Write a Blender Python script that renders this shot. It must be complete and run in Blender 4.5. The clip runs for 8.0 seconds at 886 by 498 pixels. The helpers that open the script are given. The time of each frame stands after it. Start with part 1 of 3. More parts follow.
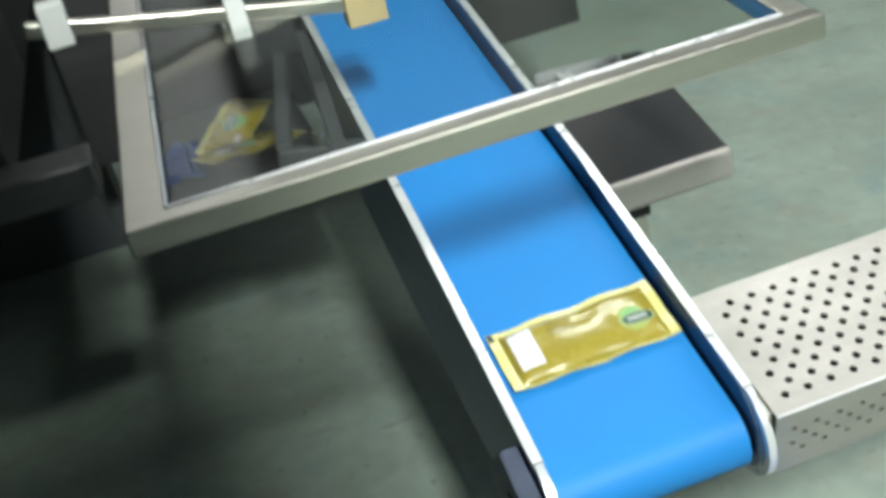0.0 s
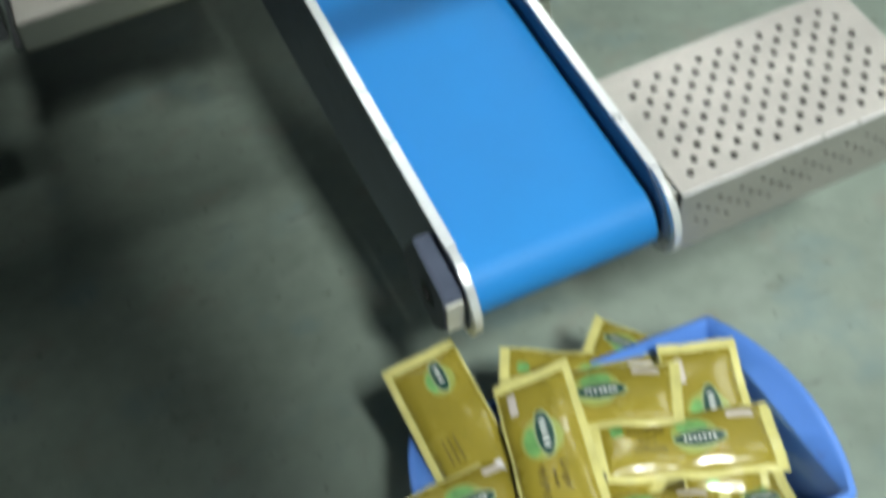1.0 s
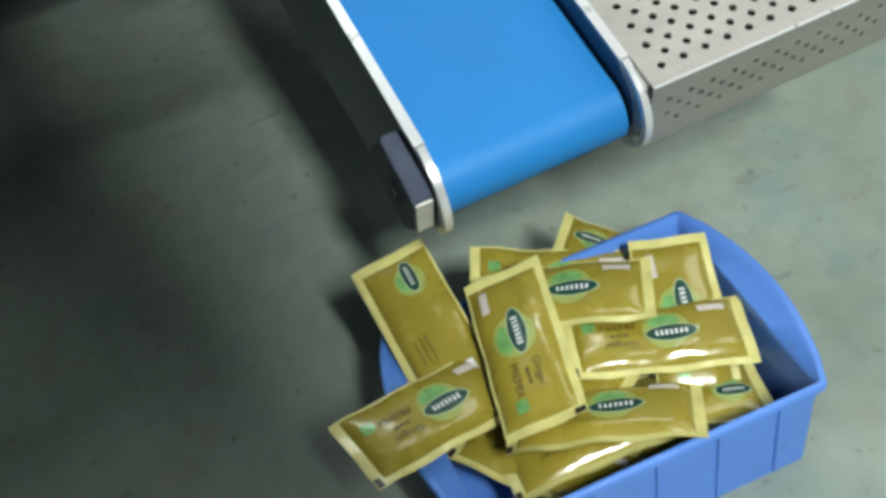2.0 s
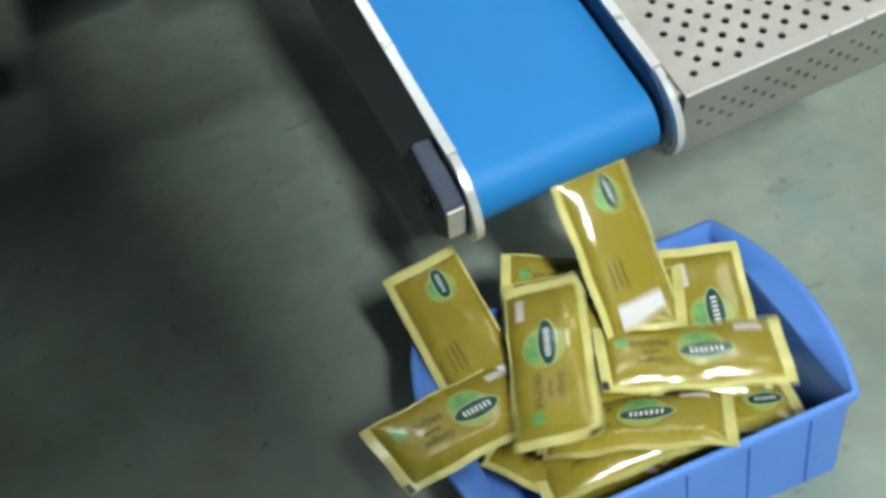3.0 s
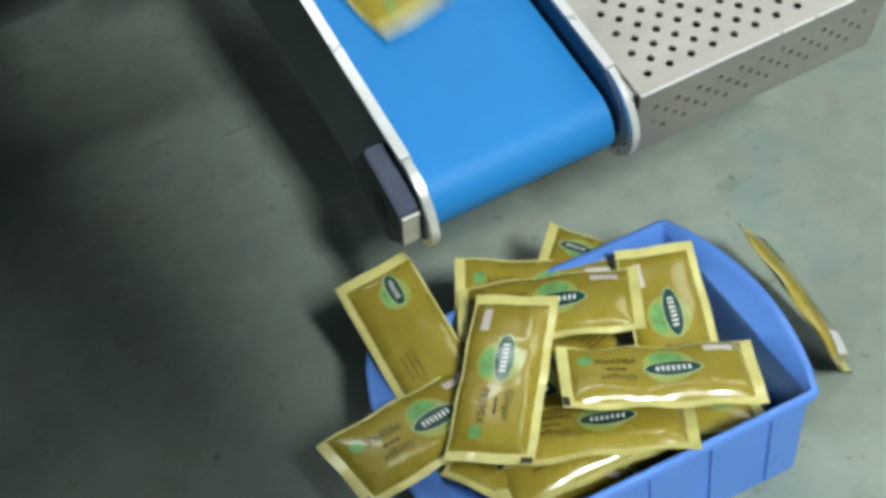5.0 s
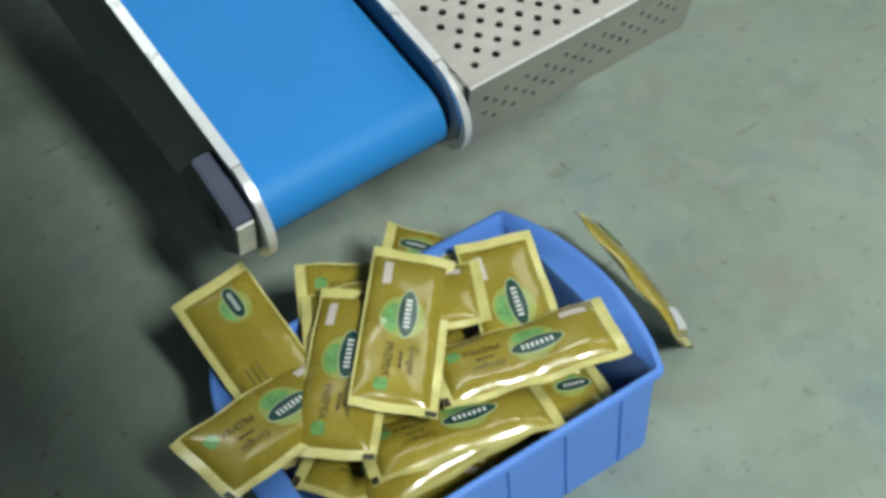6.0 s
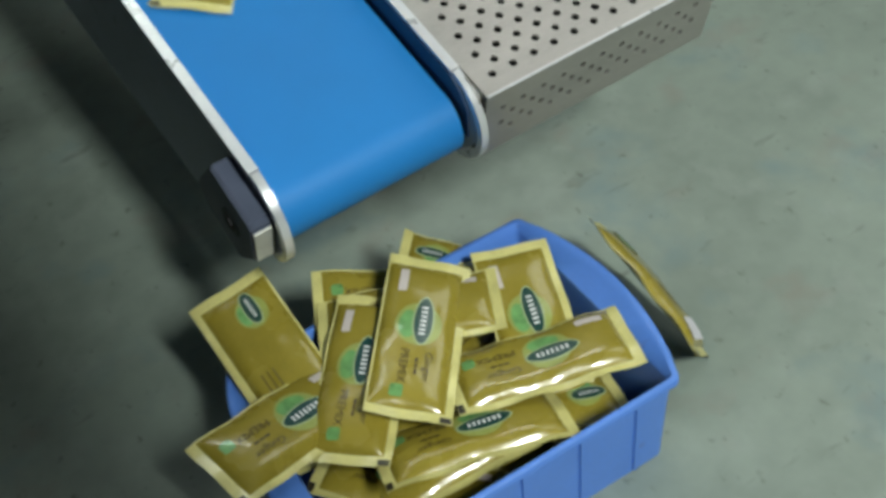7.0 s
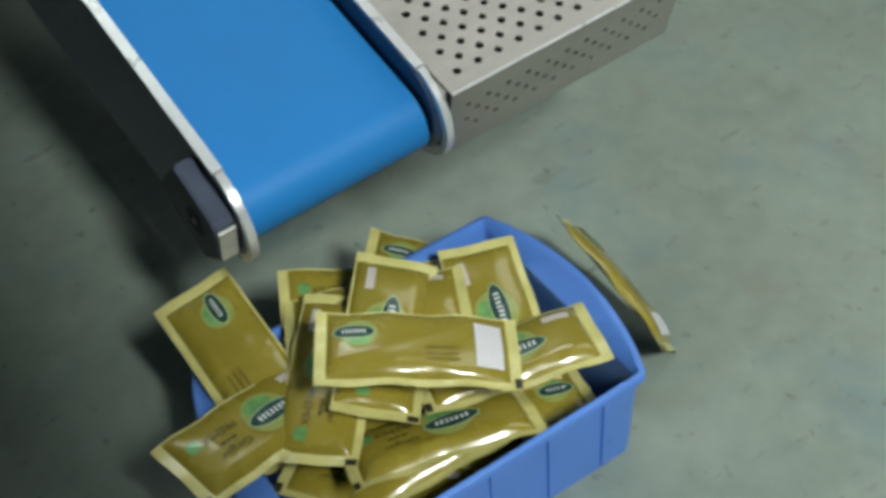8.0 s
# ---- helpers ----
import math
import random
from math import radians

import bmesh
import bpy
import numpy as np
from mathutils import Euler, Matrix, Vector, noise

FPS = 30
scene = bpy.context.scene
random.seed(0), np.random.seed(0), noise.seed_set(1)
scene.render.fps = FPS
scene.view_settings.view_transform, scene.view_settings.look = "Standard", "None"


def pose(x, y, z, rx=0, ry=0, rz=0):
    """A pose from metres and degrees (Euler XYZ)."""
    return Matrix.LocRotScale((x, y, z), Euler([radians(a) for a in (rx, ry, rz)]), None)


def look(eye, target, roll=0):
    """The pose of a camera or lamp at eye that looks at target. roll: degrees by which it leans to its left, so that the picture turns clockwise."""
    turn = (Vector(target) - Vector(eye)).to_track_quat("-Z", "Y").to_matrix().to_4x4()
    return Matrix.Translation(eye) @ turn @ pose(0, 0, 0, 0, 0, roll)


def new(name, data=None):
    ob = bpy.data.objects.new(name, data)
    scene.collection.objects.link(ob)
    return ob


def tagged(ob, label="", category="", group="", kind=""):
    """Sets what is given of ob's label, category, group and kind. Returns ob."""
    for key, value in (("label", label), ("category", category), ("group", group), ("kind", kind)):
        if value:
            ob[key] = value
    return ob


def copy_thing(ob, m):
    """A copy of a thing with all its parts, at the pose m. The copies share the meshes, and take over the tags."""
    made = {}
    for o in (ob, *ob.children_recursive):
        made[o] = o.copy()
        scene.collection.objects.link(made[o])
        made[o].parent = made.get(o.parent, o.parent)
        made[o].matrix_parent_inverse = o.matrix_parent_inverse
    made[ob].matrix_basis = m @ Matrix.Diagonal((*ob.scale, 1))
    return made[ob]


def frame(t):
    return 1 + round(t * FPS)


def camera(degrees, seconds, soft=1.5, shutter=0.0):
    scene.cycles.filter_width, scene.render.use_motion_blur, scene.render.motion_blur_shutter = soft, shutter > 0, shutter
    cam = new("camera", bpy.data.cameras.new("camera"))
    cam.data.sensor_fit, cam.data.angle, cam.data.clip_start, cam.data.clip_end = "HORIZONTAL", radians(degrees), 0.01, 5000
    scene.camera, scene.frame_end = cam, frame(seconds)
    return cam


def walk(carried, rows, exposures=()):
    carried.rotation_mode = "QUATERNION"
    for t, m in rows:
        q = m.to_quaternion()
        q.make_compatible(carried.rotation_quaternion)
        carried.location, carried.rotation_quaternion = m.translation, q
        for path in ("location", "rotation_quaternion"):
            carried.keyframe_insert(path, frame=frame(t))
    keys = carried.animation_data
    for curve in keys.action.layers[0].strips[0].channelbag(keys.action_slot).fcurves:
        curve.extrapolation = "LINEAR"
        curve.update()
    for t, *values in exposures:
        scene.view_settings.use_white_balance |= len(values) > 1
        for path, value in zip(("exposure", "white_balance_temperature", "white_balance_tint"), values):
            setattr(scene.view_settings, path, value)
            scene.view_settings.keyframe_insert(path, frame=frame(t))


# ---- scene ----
cam = camera(41.254, 8.0, soft=3.7, shutter=0.7)
walk(cam, [
    (0.0, pose(-0.1875, -0.7894, 0.9935, 61.010, 11.770, -16.920)),
    (0.3, pose(-0.2143, -0.7561, 0.9961, 58.613, 10.099, -19.572)),
    (0.5, pose(-0.2243, -0.7583, 0.9912, 57.197, 9.693, -21.235)),
    (0.6, pose(-0.2265, -0.7554, 0.9908, 55.894, 9.454, -21.946)),
    (1.0, pose(-0.2076, -0.7773, 0.9892, 49.903, 10.089, -22.560)),
    (1.5, pose(-0.2065, -0.7732, 0.9742, 44.967, 9.648, -24.566)),
    (2.8, pose(-0.2145, -0.7652, 0.9757, 45.339, 10.438, -23.877)),
    (3.0, pose(-0.2120, -0.7714, 0.9772, 45.599, 10.556, -23.250)),
    (3.5, pose(-0.2073, -0.7768, 0.9784, 45.665, 10.945, -22.614)),
    (4.0, pose(-0.2032, -0.7749, 0.9803, 45.420, 10.973, -22.895)),
    (4.2, pose(-0.2016, -0.7722, 0.9782, 45.273, 10.805, -23.689)),
    (5.3, pose(-0.2235, -0.7387, 0.9725, 44.583, 8.708, -27.567)),
    (5.5, pose(-0.2210, -0.7403, 0.9707, 44.376, 8.381, -29.045)),
    (6.0, pose(-0.2177, -0.7301, 0.9595, 43.736, 6.469, -35.028)),
    (6.5, pose(-0.2178, -0.7334, 0.9587, 44.001, 6.691, -34.806)),
    (7.0, pose(-0.2206, -0.7351, 0.9593, 44.427, 6.750, -34.143)),
    (7.5, pose(-0.2151, -0.7336, 0.9592, 44.227, 6.699, -34.251)),
    (8.0, pose(-0.2148, -0.7352, 0.9583, 44.071, 6.104, -35.463)),
], exposures=[(0.0, 0.76), (0.6, 0.60), (1.5, 0.31), (4.2, 0.33), (5.5, 0.29), (6.2, 0.05), (6.7, -0.08), (8.0, -0.20)])

# ---- world and lights ----
world = bpy.data.worlds.new("hall_air")
scene.world = world
world.use_nodes = True
world.node_tree.nodes["Background"].inputs["Color"].default_value = (0.62, 0.80, 1.0, 1)
world.node_tree.nodes["Background"].inputs["Strength"].default_value = 0.095


def area_lamp(name, eye, target, sx, sy, watts, color):
    d = bpy.data.lights.new(name, "AREA")
    d.shape, d.size, d.size_y, d.energy, d.color = "RECTANGLE", sx, sy, watts, color
    ob = new(name, d)
    ob.matrix_world = look(eye, target)
    return tagged(ob, "bright white ceiling lamp of the hall", "ceiling lamp", kind="structure")


area_lamp("hall_lamp", (0.15, -2.6, 3.35), (0.2, 0.1, 0.2), 0.36, 1.3, 308, (0.93, 1.0, 0.93))
area_lamp("hall_lamp", (2.3, 0.1, 3.0), (0.1, 0.25, 0.1), 1.2, 2.4, 25, (0.93, 1.0, 0.93))
area_lamp("hall_lamp", (0.9, 1.9, 3.3), (0.4, 0.1, 0.2), 2.2, 0.5, 38, (0.93, 1.0, 0.95))


# ---- materials ----
def material(name, base, rough=0.5, metal=0.0, var=0.15, scale=20.0, fine=200.0, bump=0.05, coat=0.0, stretch=(1, 1, 1), dirt=None, rvar=0.1):
    """Surface with colour variation at two scales, an optional stain colour, and fine relief."""
    m = bpy.data.materials.new(name)
    m.use_nodes = True
    nt = m.node_tree
    p = nt.nodes["Principled BSDF"]
    co = nt.nodes.new("ShaderNodeTexCoord")
    mp = nt.nodes.new("ShaderNodeMapping")
    mp.inputs["Scale"].default_value = stretch
    nt.links.new(co.outputs["Object"], mp.inputs["Vector"])

    def noise_tex(s, detail):
        n = nt.nodes.new("ShaderNodeTexNoise")
        n.inputs["Scale"].default_value, n.inputs["Detail"].default_value = s, detail
        nt.links.new(mp.outputs["Vector"], n.inputs["Vector"])
        return n

    big, small = noise_tex(scale, 4), noise_tex(fine, 3)
    ramp = nt.nodes.new("ShaderNodeValToRGB")
    ramp.color_ramp.elements[0].position, ramp.color_ramp.elements[1].position = 0.3, 0.7
    ramp.color_ramp.elements[0].color = (*[c * (1 - var) for c in base], 1)
    ramp.color_ramp.elements[1].color = (*[min(1, c * (1 + var)) for c in base], 1)
    mix = nt.nodes.new("ShaderNodeMix")
    mix.data_type, mix.blend_type = "FLOAT", "MIX"
    mix.inputs[0].default_value = 0.35
    nt.links.new(big.outputs["Fac"], mix.inputs[2])
    nt.links.new(small.outputs["Fac"], mix.inputs[3])
    nt.links.new(mix.outputs[0], ramp.inputs["Fac"])
    col = ramp.outputs["Color"]
    if dirt:
        spots = noise_tex(dirt[1], 6)
        r2 = nt.nodes.new("ShaderNodeValToRGB")
        r2.color_ramp.elements[0].position, r2.color_ramp.elements[1].position = dirt[2], dirt[2] + 0.07
        r2.color_ramp.elements[0].color, r2.color_ramp.elements[1].color = (0, 0, 0, 1), (dirt[3], dirt[3], dirt[3], 1)
        nt.links.new(spots.outputs["Fac"], r2.inputs["Fac"])
        mc = nt.nodes.new("ShaderNodeMix")
        mc.data_type = "RGBA"
        mc.inputs[7].default_value = (*dirt[0], 1)
        nt.links.new(r2.outputs["Color"], mc.inputs[0])
        nt.links.new(col, mc.inputs[6])
        col = mc.outputs[2]
    nt.links.new(col, p.inputs["Base Color"])
    rr = nt.nodes.new("ShaderNodeMapRange")
    rr.inputs["To Min"].default_value, rr.inputs["To Max"].default_value = max(0.02, rough - rvar), rough + rvar
    nt.links.new(big.outputs["Fac"], rr.inputs["Value"])
    nt.links.new(rr.outputs["Result"], p.inputs["Roughness"])
    p.inputs["Metallic"].default_value = metal
    p.inputs["Coat Weight"].default_value, p.inputs["Coat Roughness"].default_value = coat, 0.08
    if bump:
        b = nt.nodes.new("ShaderNodeBump")
        b.inputs["Strength"].default_value, b.inputs["Distance"].default_value = bump, 0.002
        nt.links.new(mix.outputs[0], b.inputs["Height"])
        nt.links.new(b.outputs["Normal"], p.inputs["Normal"])
    return m


def acrylic_material():
    m = bpy.data.materials.new("clear_acrylic")
    m.use_nodes = True
    nt = m.node_tree
    nt.nodes.remove(nt.nodes["Principled BSDF"])
    out = nt.nodes["Material Output"]
    clear, gloss, mix = (nt.nodes.new("ShaderNodeBsdf" + k) for k in ("Transparent", "Glossy", "Transparent"))
    nt.nodes.remove(mix)
    mix = nt.nodes.new("ShaderNodeMixShader")
    clear.inputs["Color"].default_value = (0.90, 0.92, 0.90, 1)
    gloss.inputs["Roughness"].default_value = 0.12
    mix.inputs["Fac"].default_value = 0.06
    nt.links.new(clear.outputs["BSDF"], mix.inputs[1])
    nt.links.new(gloss.outputs["BSDF"], mix.inputs[2])
    nt.links.new(mix.outputs["Shader"], out.inputs["Surface"])
    return m


def floor_material():
    """Grey-green epoxy: cloudy wear, soft bluish and brown stains, dark scuffs and grit."""
    m = material("green_epoxy_floor", (0.225, 0.268, 0.232), 0.46, var=0.20, scale=4.5, fine=30, bump=0.05)
    nt = m.node_tree
    p = nt.nodes["Principled BSDF"]
    co = nt.nodes["Texture Coordinate"]
    col = p.inputs["Base Color"].links[0].from_socket
    for tint, scale, stretch, lo, width, amount, seed in (
            ((0.16, 0.235, 0.255), 7.0, (1, 1, 1), 0.55, 0.16, 0.55, 3.1), ((0.23, 0.205, 0.175), 10.0, (1, 1, 1), 0.57, 0.14, 0.45, 8.4),
            ((0.30, 0.34, 0.31), 16.0, (1, 1, 1), 0.56, 0.12, 0.35, 5.5),
            ((0.085, 0.085, 0.075), 13.0, (1.0, 2.6, 1), 0.63, 0.10, 0.45, 1.7), ((0.07, 0.065, 0.055), 46.0, (1.4, 0.9, 1), 0.64, 0.08, 0.50, 6.2)):
        mp = nt.nodes.new("ShaderNodeMapping")
        mp.inputs["Scale"].default_value, mp.inputs["Location"].default_value = stretch, (seed, seed * 1.7, 0)
        mp.inputs["Rotation"].default_value = (0, 0, 0.35 * seed)
        n = nt.nodes.new("ShaderNodeTexNoise")
        n.inputs["Scale"].default_value, n.inputs["Detail"].default_value, n.inputs["Roughness"].default_value = scale, 5, 0.55
        rg = nt.nodes.new("ShaderNodeMapRange")
        rg.inputs["From Min"].default_value, rg.inputs["From Max"].default_value, rg.inputs["To Max"].default_value = lo, lo + width, amount
        mc = nt.nodes.new("ShaderNodeMix")
        mc.data_type = "RGBA"
        mc.inputs[7].default_value = (*tint, 1)
        nt.links.new(co.outputs["Object"], mp.inputs["Vector"])
        nt.links.new(mp.outputs["Vector"], n.inputs["Vector"])
        nt.links.new(n.outputs["Fac"], rg.inputs["Value"])
        nt.links.new(rg.outputs["Result"], mc.inputs[0])
        nt.links.new(col, mc.inputs[6])
        col = mc.outputs[2]
    nt.links.new(col, p.inputs["Base Color"])
    return m


FLOOR = floor_material()
WALL = material("hall_paint", (0.22, 0.25, 0.27), 0.7, var=0.05, scale=2, fine=40)
BELT = material("blue_belt_fabric", (0.014, 0.19, 0.53), 0.55, var=0.06, scale=12, fine=900, bump=0.03)
STEEL = material("brushed_stainless", (0.50, 0.48, 0.43), 0.33, 1.0, var=0.08, scale=14, fine=160, stretch=(1, 12, 12), bump=0.03)
PLATE = material("grey_anodised_plate", (0.33, 0.38, 0.46), 0.48, 0.2, var=0.12, scale=18, fine=200, bump=0.03, dirt=((0.12, 0.13, 0.15), 30, 0.64, 0.6))
EDGE = material("polished_rail_edge", (0.70, 0.70, 0.73), 0.30, 0.5, var=0.08, scale=40, fine=300)
GUARD = material("guard_sheet_steel", (0.47, 0.44, 0.42), 0.42, 0.8, var=0.14, scale=6, fine=110, bump=0.04, stretch=(1, 5, 5))
# Dark rubber; inside the guard and in the latch gap it stands for shade.
DARK = material("dark_rubber_and_shade", (0.02, 0.02, 0.022), 0.6, var=0.2)
BLOCK = material("grey_bearing_block", (0.075, 0.09, 0.14), 0.45, 0.2, var=0.12, scale=30)
BIN = material("blue_bin_plastic", (0.095, 0.235, 0.69), 0.38, var=0.07, scale=16, fine=260, bump=0.05, dirt=((0.10, 0.13, 0.36), 40, 0.66, 0.5))
FILM = material("gold_sachet_film", (0.285, 0.225, 0.030), 0.26, 0.0, var=0.10, scale=26, fine=220, bump=0.04, coat=0.6)
SEAL = material("pale_yellow_seal", (0.59, 0.54, 0.205), 0.32, 0.0, var=0.16, scale=45, fine=300, bump=0.14, coat=0.35)
DISC = material("green_print", (0.16, 0.36, 0.12), 0.3, 0.1, var=0.35, scale=60, coat=0.5)
BADGE = material("dark_green_print", (0.008, 0.05, 0.04), 0.3, var=0.1, coat=0.5)
WHITE = material("white_print", (0.80, 0.80, 0.80), 0.35, var=0.04, coat=0.3)
INK = material("brown_print", (0.038, 0.022, 0.006), 0.45, var=0.1, coat=0.15)
FAINT = material("faint_brown_print", (0.16, 0.12, 0.02), 0.35, var=0.1, coat=0.4)
# Navy for the shaded inner plate with the belt mirrored in it.
NAVY = material("plate_shade_navy", (0.018, 0.045, 0.11), 0.45, var=0.15, scale=30)
BARE = material("bare_cast_end", (0.55, 0.55, 0.50), 0.5, 0.15, var=0.15, scale=60)
PINK = material("pale_label_print", (0.60, 0.53, 0.50), 0.4, var=0.05)
LABEL = material("white_paper_label", (0.66, 0.64, 0.68), 0.6, var=0.04, scale=80)
OUTLINE = material("pale_green_print", (0.40, 0.48, 0.26), 0.35, var=0.05, coat=0.5)
INKBLACK = material("black_print", (0.03, 0.025, 0.015), 0.4, var=0.1)
HALO = material("pale_green_halo_print", (0.30, 0.335, 0.085), 0.3, var=0.12, scale=60, coat=0.5)
BELT.node_tree.nodes["Principled BSDF"].inputs["Specular IOR Level"].default_value = 0.3
CLOTH = material("dark_blue_cloth", (0.05, 0.08, 0.22), 0.9, var=0.25, scale=30, fine=500, bump=0.1)
ACRYLIC = acrylic_material()
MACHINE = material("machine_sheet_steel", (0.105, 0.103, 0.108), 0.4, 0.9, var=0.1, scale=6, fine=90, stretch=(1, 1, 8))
# Dark paint; on the base box and adjuster disc it stands for shade.
SHADE = material("dark_paint_and_shade", (0.05, 0.055, 0.06), 0.5, var=0.2, scale=8)
TAN = material("tan_block_plastic", (0.55, 0.42, 0.22), 0.5, var=0.1)


# ---- mesh helpers ----
def part(name, bm, mat, parent=None, label="", smooth=False):
    me = bpy.data.meshes.new(name)
    bm.normal_update()
    bm.to_mesh(me)
    bm.free()
    me.materials.append(mat)
    if smooth:
        me.shade_smooth()
        me.set_sharp_from_angle(angle=radians(50))
    ob = new(name, me)
    ob.parent = parent
    return tagged(ob, label)


def add_box(bm, lo, hi, bevel=0.0, m=None):
    sub = bmesh.new()
    bmesh.ops.create_cube(sub, size=1)
    s = [h - l for l, h in zip(lo, hi)]
    c = [(h + l) / 2 for l, h in zip(lo, hi)]
    for v in sub.verts:
        v.co = Vector([v.co[i] * s[i] + c[i] for i in range(3)])
    if bevel:
        bmesh.ops.bevel(sub, geom=sub.edges[:], offset=bevel, segments=2, affect="EDGES", profile=0.5)
    if m is not None:
        bmesh.ops.transform(sub, matrix=m, verts=sub.verts)
    tmp = bpy.data.meshes.new("tmp")
    sub.to_mesh(tmp)
    sub.free()
    bm.from_mesh(tmp)
    bpy.data.meshes.remove(tmp)
    return bm


def box(lo, hi, bevel=0.0):
    return add_box(bmesh.new(), lo, hi, bevel)


def add_cylinder(bm, center, axis, radius, length, seg=20):
    m = Matrix.Translation(center) @ Vector(axis).to_track_quat("Z", "Y").to_matrix().to_4x4()
    bmesh.ops.create_cone(bm, cap_ends=True, segments=seg, radius1=radius, radius2=radius, depth=length, matrix=m)
    return bm


def extrude_profile(points, x0, x1):
    """A closed profile in (v, n), extruded along x."""
    bm = bmesh.new()
    a = [bm.verts.new((x0, v, n)) for v, n in points]
    b = [bm.verts.new((x1, v, n)) for v, n in points]
    k = len(points)
    for i in range(k):
        j = (i + 1) % k
        bm.faces.new((a[i], a[j], b[j], b[i]))
    bm.faces.new(list(reversed(a)))
    bm.faces.new(b)
    bmesh.ops.recalc_face_normals(bm, faces=bm.faces[:])
    return bm


# ---- hall ----
tagged(part("floor", box((-6, -6, -0.1), (6, 6, 0.0)), FLOOR), "worn grey-green epoxy factory floor with scuffs", "floor", kind="structure")
for nm, lo, hi in (("wall_north", (-6, 6, 0), (6, 6.15, 3.4)), ("wall_south", (-6, -6.15, 0), (6, -6, 3.4)),
                   ("wall_east", (6, -6, 0), (6.15, 6, 3.4)), ("wall_west", (-6.15, -6, 0), (-6, 6, 3.4))):
    tagged(part(nm, box(lo, hi), WALL), "plain painted hall wall", "wall", kind="structure")
# Unseen blocker, added to throw the dark area over the left floor.
tagged(part("wall_shadow_blocker", box((-2.6, -1.2, 0), (-0.004, -1.1, 1.90), 0.01), WALL), "added unseen wall that shades the left floor", "wall", kind="structure")
tagged(part("ceiling", box((-6, -6, 3.4), (6, 6, 3.5)), WALL), "plain pale hall ceiling", "ceiling", kind="structure")

# ---- conveyor: x across, v up along the belt, n off the belt; the belt runs down to its nose at v = 0 ----
SLOPE, TOP, BELT_W, KNEE, REAR = 15.82, 0.3296, 0.197, 0.36, 1.9
CONV = pose(0, 0, TOP, SLOPE, 0, 0)
BEND = 3.0
KA = radians(-BEND)


def lane(v, n):
    """A point of the belt's line, past the knee on the level run."""
    if v <= KNEE:
        return (v, n)
    d = v - KNEE
    return (KNEE + d * math.cos(KA) - n * math.sin(KA), d * math.sin(KA) + n * math.cos(KA))


def on_belt(x, v, yaw, lift=-0.024):
    p = lane(v, lift)
    return CONV @ pose(x, p[0], p[1], 0 if v <= KNEE else -BEND, 0, 0) @ pose(0, 0, 0, 0, 0, yaw)


